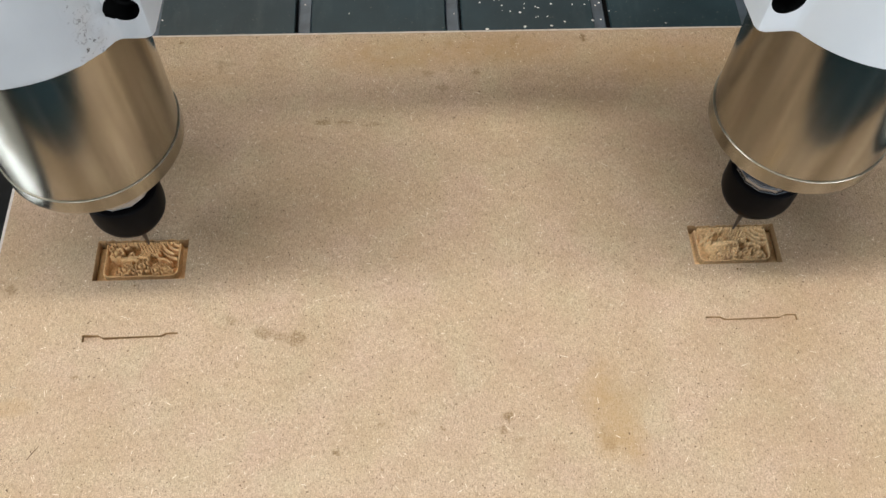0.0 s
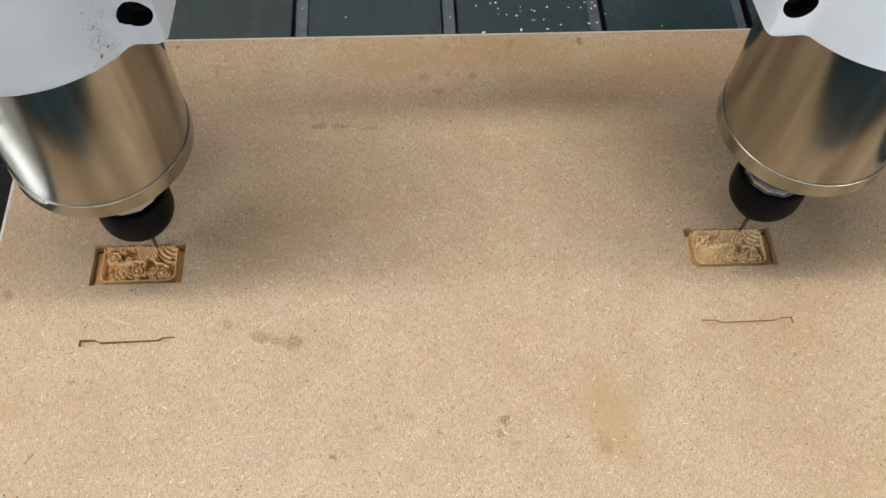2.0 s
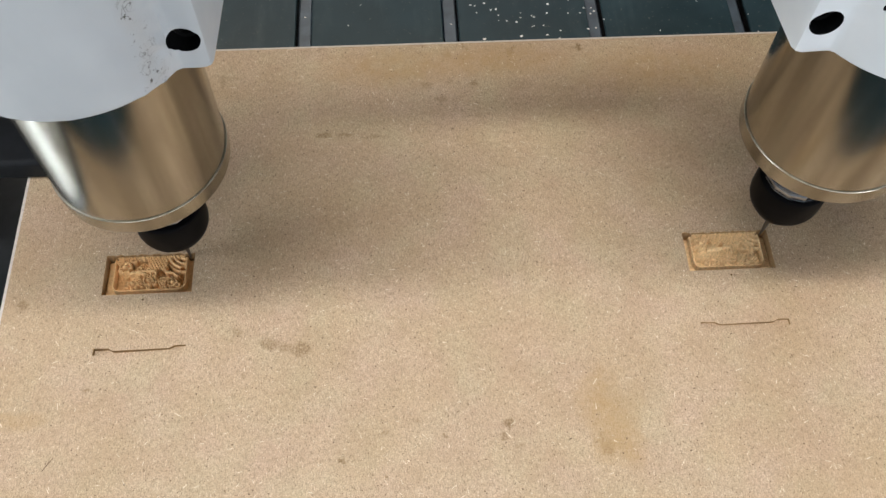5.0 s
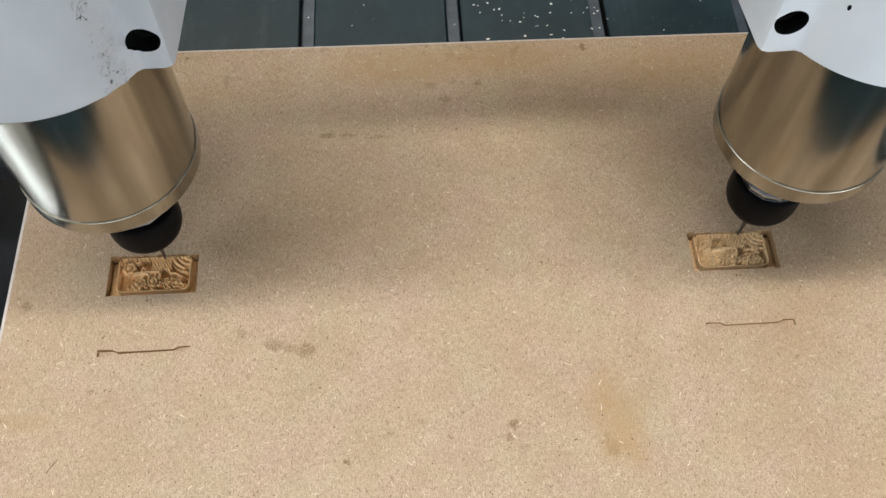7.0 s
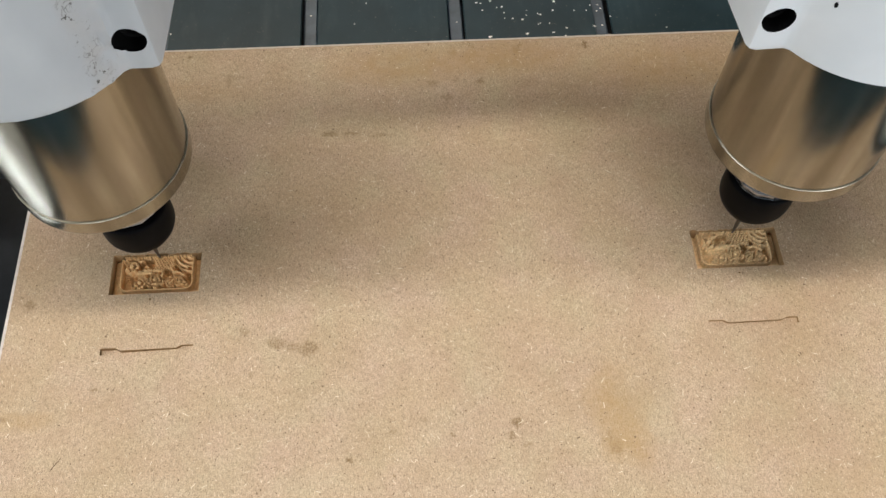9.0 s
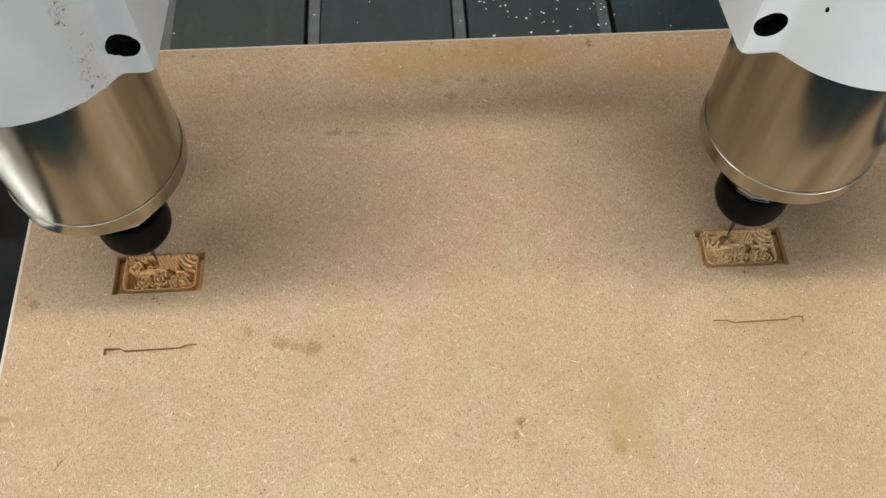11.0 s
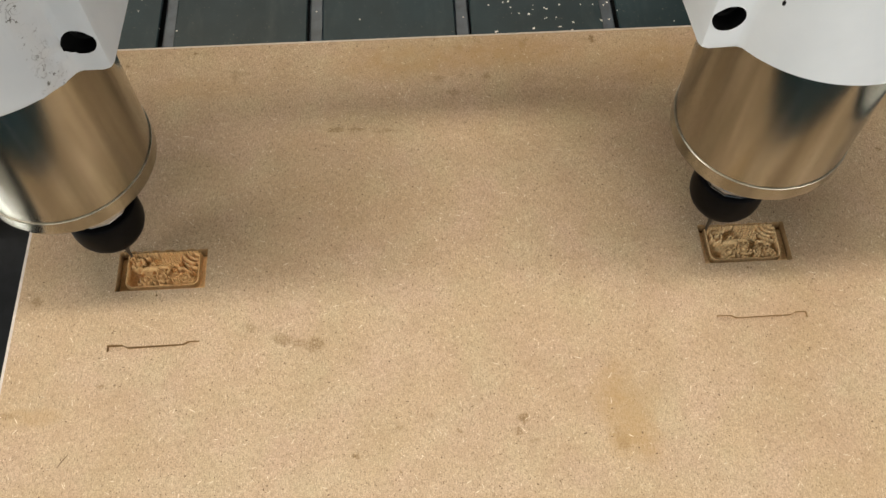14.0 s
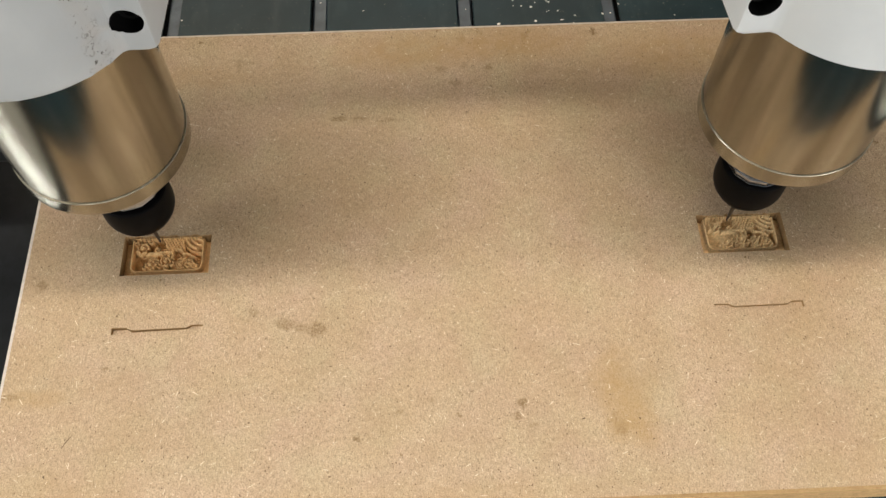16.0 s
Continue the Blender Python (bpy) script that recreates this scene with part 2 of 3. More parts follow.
def painted_casting(name, wear, tone):
    """Pale grey paint on a sand casting, chipped along the seam beside the ear; tone sets how lit it looks."""
    n = Nodes(name, 0.42)
    broad = n.noise(30, 3)
    pits = n.noise(420, 4, 0.7)
    split = n.t.nodes.new("ShaderNodeSeparateXYZ")
    n.t.links.new(n.coord.outputs["Object"], split.inputs[0])
    off = n.math("ABSOLUTE", n.math("SUBTRACT", n.math("ADD", split.outputs[0], n.math("MULTIPLY", n.noise(45, 2), 0.012)), 0.042))
    seam = n.ramp(n.math("MULTIPLY", off, 100.0), (0.1, 1.0), (0.45, 0.0))
    base = n.ramp(broad, (0.3, tuple(tone * c for c in (0.66, 0.685, 0.715))), (0.7, tuple(tone * c for c in (0.74, 0.76, 0.785))))
    chips = n.math("MULTIPLY", n.math("MULTIPLY", seam, wear), n.ramp(pits, (0.60, 0.0), (0.63, 1.0)))
    base = n.mix(n.math("MULTIPLY", seam, 0.25 * wear), base, (0.5, 0.47, 0.44))
    crack = n.math("ABSOLUTE", n.math("SUBTRACT", n.noise(120, 3, 0.6, None, 0.8), 0.5))
    crack = n.math("MULTIPLY", n.math("MULTIPLY", n.ramp(crack, (0.004, 1.0), (0.016, 0.0)), n.ramp(n.noise(70, 2), (0.50, 0.0), (0.56, 1.0))), n.math("MULTIPLY", seam, wear))
    chips = n.math("MAXIMUM", chips, n.math("MULTIPLY", crack, 0.6))
    base = n.mix(chips, base, (0.07, 0.06, 0.05))
    lumps = n.math("ADD", n.noise(60, 5, 0.6), n.math("MULTIPLY", n.math("MULTIPLY", seam, wear), n.noise(260, 4, 0.65)))
    n.bump(n.math("SUBTRACT", lumps, n.math("MULTIPLY", chips, 0.8)), 0.35, 0.0014)
    return n.done(base)


def plain(name, colour, rough, metal=0.0, vary=0.15, scale=60, bump=0.1, shine=0.5):
    n = Nodes(name, rough, metal)
    n.b.inputs["Specular IOR Level"].default_value = shine
    g = n.noise(scale, 4, 0.6)
    lo, hi = tuple(c * (1 - vary) for c in colour), tuple(min(1, c * (1 + vary)) for c in colour)
    if bump:
        n.bump(g, bump, 0.0006)
    return n.done(n.ramp(g, (0.3, lo), (0.7, hi)))


def bed_plastic(name):
    n = Nodes(name, 0.42)
    n.b.inputs["Specular IOR Level"].default_value = 0.17
    broad = n.noise(18, 4, 0.6)
    streak = n.noise(45, 4, 0.65, n.mapped((1, 0.22, 1)))
    dust = n.noise(500, 3, 0.7)
    base = n.ramp(broad, (0.3, (0.006, 0.023, 0.033)), (0.7, (0.018, 0.044, 0.060)))
    base = n.mix(n.ramp(streak, (0.55, 0.0), (0.75, 0.3)), base, (0.062, 0.10, 0.115))
    base = n.mix(n.ramp(dust, (0.66, 0.0), (0.72, 0.5)), base, (0.22, 0.22, 0.2))
    n.bump(streak, 0.1, 0.0005)
    return n.done(base, n.ramp(broad, (0.3, 0.34), (0.7, 0.52)))


# clamp paint is lighter on the right, darker on the left, as light falls
MDF, CUT, STEEL, CAST = fibreboard("fibreboard"), cut_fibreboard("cut_fibreboard"), steel("turned_steel"), painted_casting("painted_casting", 0.2, 1.08)
# recess walls get a darker copy of the cut board: shade in the colour
CHIPPED_SHADED, SHADED_CUT = painted_casting("chipped_shaded_casting", 1.0, 0.76), cut_fibreboard("shaded_cut_fibreboard", 0.45)
MILLED = cut_fibreboard("milled_fibreboard", 0.74)
BED, ALU = bed_plastic("bed_plastic"), plain("grooved_aluminium", (0.048, 0.075, 0.115), 0.5, 0.0, 0.35, 90)
NUT = plain("blackened_steel", (0.003, 0.003, 0.0035), 0.45, 0.0, 0.3, 200, 0.05, 0.06)
EDGE = plain("polished_edge", (0.62, 0.56, 0.46), 0.35, 1.0, 0.2, 200, 0.0)
BRIGHT = plain("bright_steel", (0.42, 0.45, 0.50), 0.25, 1.0, 0.1, 200, 0.0)
CARBIDE = plain("carbide", (0.16, 0.14, 0.12), 0.4, 0.8, 0.3, 600, 0.1)
HOLE = plain("hole_black", (0.004, 0.004, 0.004), 0.7, 0.0, 0.3, 300, 0.0, 0.1)
PALE, DARK = plain("pale_fibre", (0.74, 0.62, 0.45), 0.7, 0.0, 0.2, 300, 0.0), plain("dark_fibre", (0.13, 0.075, 0.035), 0.7, 0.0, 0.3, 300, 0.0)
CHIP = plain("white_chip", (0.86, 0.87, 0.86), 0.6, 0.0, 0.1, 300, 0.0)
WORN = plain("worn_edge", (0.57, 0.51, 0.455), 0.7, 0.0, 0.15, 200, 0.1)
DUST = plain("sawdust", (0.76, 0.525, 0.275), 0.95, 0.0, 0.25, 900, 0.5)
BLACK = plain("plain_black", (0.008, 0.009, 0.011), 0.6, 0.0, 0.3, 90, 0.2, 0.2)
WALL, FLOOR, ROOF = plain("workshop_wall", (0.42, 0.44, 0.42), 0.8, 0, 0.1, 3), plain("concrete_floor", (0.40, 0.40, 0.385), 0.7, 0, 0.25, 5), plain("workshop_ceiling", (0.4, 0.41, 0.42), 0.8, 0, 0.1, 2)
RAIL = plain("reflected_olive", (0.16, 0.175, 0.12), 0.5, 0, 0.3, 40)
FRAME = plain("machine_paint", (0.10, 0.11, 0.12), 0.5, 0, 0.15, 8)


# ---------- mesh helpers ----------
def part(name, bm, material, parent=None, label="", smooth=False):
    mesh = bpy.data.meshes.new(name)
    bm.normal_update()
    bm.to_mesh(mesh)
    bm.free()
    for m in material if isinstance(material, (list, tuple)) else [material]:
        mesh.materials.append(m)
    if smooth:
        mesh.shade_smooth()
        mesh.set_sharp_from_angle(angle=radians(35))
    ob = new(name, mesh)
    ob.parent = parent
    if label:
        ob["label"] = label
    return ob


def box(x0, x1, y0, y1, z0, z1, bevel=0.0, segments=2):
    bm = bmesh.new()
    bmesh.ops.create_cube(bm, size=1)
    for v in bm.verts:
        v.co = ((x0 + x1) / 2 + v.co.x * (x1 - x0), (y0 + y1) / 2 + v.co.y * (y1 - y0), (z0 + z1) / 2 + v.co.z * (z1 - z0))
    if bevel:
        bmesh.ops.bevel(bm, geom=bm.edges[:], offset=bevel, segments=segments, affect="EDGES", profile=0.5)
    return bm


def lathe(profile, steps=96):
    """A turned solid from (radius, height) pairs, bottom to top."""
    bm = bmesh.new()
    rings = []
    for r, z in profile:
        rings.append([bm.verts.new((r * math.cos(a), r * math.sin(a), z)) for a in (2 * math.pi * i / steps for i in range(steps))] if r > 1e-6 else [bm.verts.new((0, 0, z))])
    for a, b in zip(rings, rings[1:]):
        for i in range(steps):
            j = (i + 1) % steps
            if len(a) == 1:
                bm.faces.new((a[0], b[j], b[i]))
            elif len(b) == 1:
                bm.faces.new((a[i], a[j], b[0]))
            else:
                bm.faces.new((a[i], a[j], b[j], b[i]))
    for ring, flip in ((rings[0], True), (rings[-1], False)):
        if len(ring) > 1:
            bm.faces.new(ring[::-1] if flip else ring)
    return bm


# ---------- the room that closes the place ----------
def room():
    x0, x1, y0, y1, z0, z1 = -3.2, 3.4, -3.2, 3.6, -0.85, 2.5
    tagged(part("floor", box(x0, x1, y0, y1, z0 - 0.1, z0), FLOOR), "grey concrete workshop floor", "floor", kind="structure")
    tagged(part("ceiling", box(x0, x1, y0, y1, z1, z1 + 0.1), ROOF), "plain pale workshop ceiling", "ceiling", kind="structure")
    for name, b in (("wall_west", (x0 - 0.15, x0, y0, y1, z0, z1)), ("wall_east", (x1, x1 + 0.15, y0, y1, z0, z1)),
                    ("wall_south", (x0, x1, y0 - 0.15, y0, z0, z1)), ("wall_north", (x0, x1, y1, y1 + 0.15, z0, z1))):
        tagged(part(name, box(*b), WALL), "plain painted workshop wall", "wall", kind="structure")


room()


# ---------- machine bed: plastic strips between grooves ----------
PITCH, GROOVE = 0.1007, 0.011
BED_Z = -0.0175


BED_X0, BED_X1 = -0.2745, 0.3050


def machine_bed():
    bed = tagged(new("machine_bed"), "dark blue-green plastic strip bed of a router with aluminium grooves", "machine bed", kind="structure")
    part("base_plate", box(BED_X0, BED_X1, -0.45, 0.9, -0.075, BED_Z - 0.0160), BLACK, bed, "black base under the strips")
    first = -0.0165 - 3 * PITCH
    for i in range(7):
        x = max(BED_X0, first + GROOVE + i * PITCH)
        end = min(BED_X1, first + (i + 1) * PITCH)
        # a strip on a narrower web, so that the groove widens below its lips
        part("bed_strip", box(x, end, -0.45, 0.9, BED_Z - 0.0022, BED_Z, 0.0005, 1), BED, bed)
        # web and base are black: the grooves' shade put into their colour
        part("strip_web", box(x + 0.005, end - 0.005, -0.449, 0.899, BED_Z - 0.0160, BED_Z - 0.0023), BLACK, bed)
        rail = first + (i + 1) * PITCH
        if rail + GROOVE < BED_X1:
            part("groove_rail", box(rail + 0.0009, rail + GROOVE - 0.0009, -0.448, 0.898, BED_Z - 0.0159, BED_Z - 0.0070, 0.0008, 1), ALU, bed, "bluish aluminium rail in the groove")
    part("bed_frame", box(BED_X0 + 0.01, BED_X1 - 0.01, -0.44, 0.89, -0.2, -0.0751), BLACK, bed)
    return bed


machine_bed()


# ---------- the fibreboard sheet with its cut recesses ----------
BX0, BX1, BY0, BY1 = -0.2693, 0.2720, -0.1352, 0.1760
POCKET = ((-0.2156, 0.0), (0.1118, 0.0))
DOT = (0.0231, -0.0035)
PW, PD, POCKET_Z = 0.0493, 0.0247, -0.0085
SLOT = ((0.0, -0.0357), (0.0489, -0.0353), (0.0489, -0.0317), (0.0430, -0.0316), (0.0402, -0.0331), (0.0105, -0.0334), (0.0080, -0.0319), (0.0, -0.0317))


def sheet():
    rnd = random.Random(4)
    bm = bmesh.new()
    edges = []

    def ring(points, z=0.0):
        vs = [bm.verts.new((x, y, z)) for x, y in points]
        return vs, [bm.edges.new((a, b)) for a, b in zip(vs, vs[1:] + vs[:1])]

    k = 0.0018
    inner, e = ring(((BX0 + k, BY0 + k), (BX1 - k, BY0 + k), (BX1 - k, BY1 - k), (BX0 + k, BY1 - k)))
    edges += e
    outer = [bm.verts.new((x, y, -0.3 * k)) for x, y in ((BX0, BY0), (BX1, BY0), (BX1, BY1), (BX0, BY1))]
    holes = []
    for k, (px, py) in enumerate(POCKET):
        # the far side is still being cut, so it is ragged
        ragged = [(px + PW - PW * i / 40, py + PD + (rnd.uniform(-0.0006, 0.0005) if 0 < i < 40 else 0)) for i in range(41)]
        v, e = ring([(px, py), (px + PW, py)] + ragged)
        edges += e
        holes.append((v, lambda x: POCKET_Z, 4))
        v, e = ring([(px + x, y) for x, y in SLOT])
        edges += e
        holes.append((v, (lambda x, p=px: -0.0031 + 0.0012 * (x - p) / 0.049) if k == 0 else (lambda x: -0.0017), 0))
    for px, py in POCKET:
        v, e = ring([(px + DOT[0] + 0.0006 * math.cos(a), py + DOT[1] + 0.0006 * math.sin(a)) for a in (i * math.pi / 5 for i in range(10))])
        edges += e
        holes.append((v, lambda x: -0.003, 4))
    bmesh.ops.triangle_fill(bm, use_beauty=True, edges=edges)
    for f in bm.faces:
        if f.normal.z < 0:
            f.normal_flip()
        f.material_index = 0
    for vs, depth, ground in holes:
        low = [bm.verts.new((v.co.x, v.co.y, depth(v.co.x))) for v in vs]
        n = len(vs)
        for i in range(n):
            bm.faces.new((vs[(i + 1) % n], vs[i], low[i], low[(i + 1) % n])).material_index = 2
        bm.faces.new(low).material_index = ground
    for i in range(4):
        bm.faces.new((inner[i], inner[(i + 1) % 4], outer[(i + 1) % 4], outer[i])).material_index = 2 if i == 0 else 3
    base = [bm.verts.new((v.co.x, v.co.y, BED_Z)) for v in outer]
    for i in range(4):
        bm.faces.new((outer[i], outer[(i + 1) % 4], base[(i + 1) % 4], base[i])).material_index = 1
    bm.faces.new(base[::-1]).material_index = 1
    bmesh.ops.recalc_face_normals(bm, faces=bm.faces[:])
    ob = part("fibreboard_sheet", bm, (MDF, CUT, SHADED_CUT, WORN, MILLED))
    return tagged(ob, "tan fibreboard sheet with stains, two carved pockets and two thin slots", "board")


sheet()


# ---------- carved reliefs in the pockets ----------
# u, v, radius, petals
FLOWERS = ((10.4, 18.0, 4.4, 7), (15.8, 7.6, 3.7, 7), (24.0, 9.4, 3.6, 6), (32.6, 6.8, 3.3, 7), (37.6, 7.6, 3.2, 6))
# u, v, half-width, half-depth, turn
PITS = ((21.2, 18.3, 2.3, 1.7, 0.2), (30.4, 13.3, 2.5, 1.2, 0.35), (35.4, 12.3, 2.3, 1.1, 0.3), (42.5, 16.3, 1.0, 1.0, 0.0), (28.4, 5.6, 1.7, 1.8, 0.0), (8.0, 9.6, 2.4, 3.2, 0.1), (34.0, 16.7, 1.0, 0.9, 0.0), (20.0, 5.2, 1.0, 1.1, 0.0), (41.6, 9.8, 1.1, 2.0, 0.5), (17.2, 21.6, 1.5, 0.8, 0.2), (19.6, 12.6, 1.1, 0.8, 0.5), (12.0, 12.6, 1.4, 0.7, 0.5))
# u, v, radius of small rolled curls
CURLS = ((26.4, 13.6, 1.3), (27.4, 8.0, 1.2), (21.0, 6.8, 1.1), (19.4, 9.6, 1.0), (35.2, 9.6, 1.2), (40.4, 6.0, 1.1), (24.6, 5.4, 1.1), (12.4, 6.0, 1.0), (18.6, 17.0, 1.1), (6.9, 21.4, 1.0), (14.6, 22.6, 1.1))
# bowed stems: from, to, rise, half-width
STEMS = ((27.0, 11.5, 41.0, 11.0, 3.0, 0.9), (31.0, 10.6, 39.5, 9.6, 1.2, 0.7), (13.6, 14.4, 22.5, 13.0, 1.2, 1.5), (19.0, 15.0, 27.0, 15.4, 0.6, 1.1))


def dome(d):
    return max(0.0, 1.0 - d * d) ** 0.5


def relief_height(u, v):
    """Height in mm above the pocket floor; u, v in mm from the pocket's near corner."""
    cx, cy = 24.6, 18.0
    # rounded frame
    hw, hh, r = 19.9, 14.6, 4.0
    dx, dy = abs(u - cx) - hw + r, abs(v - cy) - hh + r
    edge = math.hypot(max(dx, 0), max(dy, 0)) + min(max(dx, dy), 0) - r
    if edge > 0.75:
        return 2.3 + 0.08 * noise.noise((u * 0.8, v * 0.8, 7))
    rim = 6.2 * max(0.0, 1.0 - (abs(edge) / 0.75) ** 4)
    if edge > -0.3:
        return max(rim, 2.3 if edge > 0 else 1.2)
    # low ground, and a smooth swelling body across the middle
    d = math.hypot((u - 20.0) / 11.0, (v - 13.8 + 0.12 * (u - 20.0)) / 3.4)
    h = 0.9 + 0.5 * noise.noise((u * 0.3, v * 0.3, 1))
    if d < 1:
        h = max(h, 1.2 + 3.6 * dome(d) ** 0.8)
    if v > 14.5:
        h = max(h, 1.5)
    for x0, y0, x1, y1, rise, wide in STEMS:
        t = min(1, max(0, ((u - x0) * (x1 - x0) + (v - y0) * (y1 - y0)) / ((x1 - x0) ** 2 + (y1 - y0) ** 2)))
        d = math.hypot(u - x0 - t * (x1 - x0), v - rise * math.sin(t * math.pi) - y0 - t * (y1 - y0)) / wide
        if d < 1:
            h = max(h, 4.4 + 1.8 * dome(d))
    # overlapping scales in staggered rows
    if 22.8 < u < 33.4 and v > 16.6 + 0.9 * math.sin(u * 0.7):
        row = math.floor(v / 1.5)
        du, dv = (u / 1.7 + 0.5 * (row % 2)) % 1 - 0.5, (v / 1.5) % 1 - 0.5
        h = max(h, 4.6 + 1.7 * dome(math.hypot(du, dv) * 2.0))
    # fanned feathers
    a, d = math.atan2(v - 27.0, u - 44.5), math.hypot(u - 44.5, v - 27.0)
    if u > 33.8 and v > 14.6 and 1.0 < d < 12.6:
        h = max(h, 3.0 + 3.0 * abs(math.sin(d * 1.15 + 0.35 * a)) ** 0.7)
    for ex, ey, ew, ed, turn in PITS:
        c, s = math.cos(turn), math.sin(turn)
        d = math.hypot(((u - ex) * c + (v - ey) * s) / ew, ((v - ey) * c - (u - ex) * s) / ed)
        if d < 1.2:
            h = min(h, 0.2 + 5.0 * max(0.0, (d - 0.9) / 0.3))
    for x, y, rc in CURLS:
        d = abs(math.hypot(u - x, v - y) - rc) / 0.6
        if d < 1:
            h = max(h, 4.4 + 1.8 * dome(d))
        elif math.hypot(u - x, v - y) < rc * 0.5:
            h = min(h, 1.0)
    # blossoms: a smooth heart in a ring of crimped, uneven petals
    for fx, fy, fr, n in FLOWERS:
        x, y = u - fx, v - fy
        d, a = math.hypot(x, y), math.atan2(y, x)
        wave = math.sin(n * a + 2.0 * noise.noise((fx, a, 0.5)) + 0.5 * d)
        lim = fr * (0.84 + 0.12 * wave + 0.30 * noise.noise((1.2 * math.cos(a) + fx, 1.2 * math.sin(a), fy)))
        if d < lim:
            t = d / lim
            if t < 0.36:
                h = 6.0 + 1.7 * dome(t / 0.36)
            elif t < 0.46:
                h = 3.4
            else:
                h = 3.8 + 2.6 * math.sin((t - 0.46) / 0.54 * math.pi * 0.8) + 0.45 * math.sin(3 * a + 9.0 * t + fx)
        elif d < lim + 0.7:
            h = min(h, 0.4)
    h += 0.40 * noise.noise((u * 1.1, v * 1.1, 3)) + 0.25 * noise.noise((u * 2.4, v * 2.4, 5))
    return min(8.2, max(0.15, h, rim))


def relief(name, at, dusty, label):
    nx, ny = 300, 150
    verts, faces = [], []
    w, d = PW * 1000 - 0.1, PD * 1000 - 0.65
    for j in range(ny + 1):
        for i in range(nx + 1):
            u, v = 0.05 + w * i / nx, 0.05 + d * j / ny
            h = relief_height(u, v)
            # deeper cuts between the raised forms
            k = h / 8.2
            h = 8.2 * (0.35 * k + 0.65 * k * k * (3 - 2 * k)) if h < 8.2 else h
            if dusty:
                # loose sawdust heaped over the middle
                pile = 1.0 - 0.075 * ((u - 16.5) ** 2 * 0.55 + (v - 13.8) ** 2 * 1.6) + 0.45 * noise.noise((u * 0.35, v * 0.35, 11)) + 0.12 * noise.noise((u * 4, v * 4, 2))
                h = max(h * 0.96, pile + 4.0)
            # a fringe of unfinished stubs along the cutting line, open at both ends
            if v > d - 0.7:
                h = 7.6 if 6.0 < u < 43.5 and noise.noise((u * 2.1, 0, 4)) > -0.05 else 0.6
            verts.append((u / 1000, v / 1000, h / 1000))
    for j in range(ny):
        for i in range(nx):
            a = j * (nx + 1) + i
            faces.append((a, a + 1, a + nx + 2, a + nx + 1))
    # a skirt closes the panel down to the pocket floor
    border = [i for i in range(nx + 1)] + [j * (nx + 1) + nx for j in range(1, ny + 1)] + [ny * (nx + 1) + i for i in range(nx - 1, -1, -1)] + [j * (nx + 1) for j in range(ny - 1, 0, -1)]
    start = len(verts)
    verts += [(verts[k][0], verts[k][1], 0.0) for k in border]
    n = len(border)
    faces += [(border[(k + 1) % n], border[k], start + k, start + (k + 1) % n) for k in range(n)]
    faces.append(tuple(start + k for k in range(n))[::-1])
    mesh = bpy.data.meshes.new(name)
    mesh.from_pydata(verts, [], faces)
    mesh.materials.append(DUST if dusty else CUT)
    mesh.shade_smooth()
    ob = new(name, mesh)
    ob.location = (at[0], at[1], POCKET_Z)
    return tagged(ob, label, "carving", "carved relief panels")


relief("carved_relief", POCKET[0], False, "half-finished carved flower relief in brown fibreboard pocket")
relief("carved_relief", POCKET[1], True, "half-finished carved flower relief covered with loose sawdust")


# ---------- spindles ----------
AXIS_Y, AXIS_X = 0.0235, (-0.1885, 0.1387)
CLAMP_Z, CLAMP_R, EAR_Y = 0.188, 0.051, -0.028


def clamp_outline(ear_x):
    """Plan of the split clamp: a bowed front between two flat ears, a straight block behind."""
    end = math.atan2(EAR_Y - 0.0012, 0.0420)
    start = -math.pi - end
    pts = [(CLAMP_R * math.cos(start + (end - start) * i / 72), CLAMP_R * math.sin(start + (end - start) * i / 72)) for i in range(73)]
    ear = [(0.0427, EAR_Y - 0.0008), (0.0434, EAR_Y - 0.0003), (0.0445, EAR_Y), (0.0470, EAR_Y), (0.0495, EAR_Y), (ear_x - 0.003, EAR_Y), (ear_x - 0.0009, EAR_Y + 0.0009), (ear_x, EAR_Y + 0.003), (ear_x + 0.002, 0.02), (ear_x + 0.004, 0.065)]
    return pts + ear + [(-x, y) for x, y in ear[::-1]]


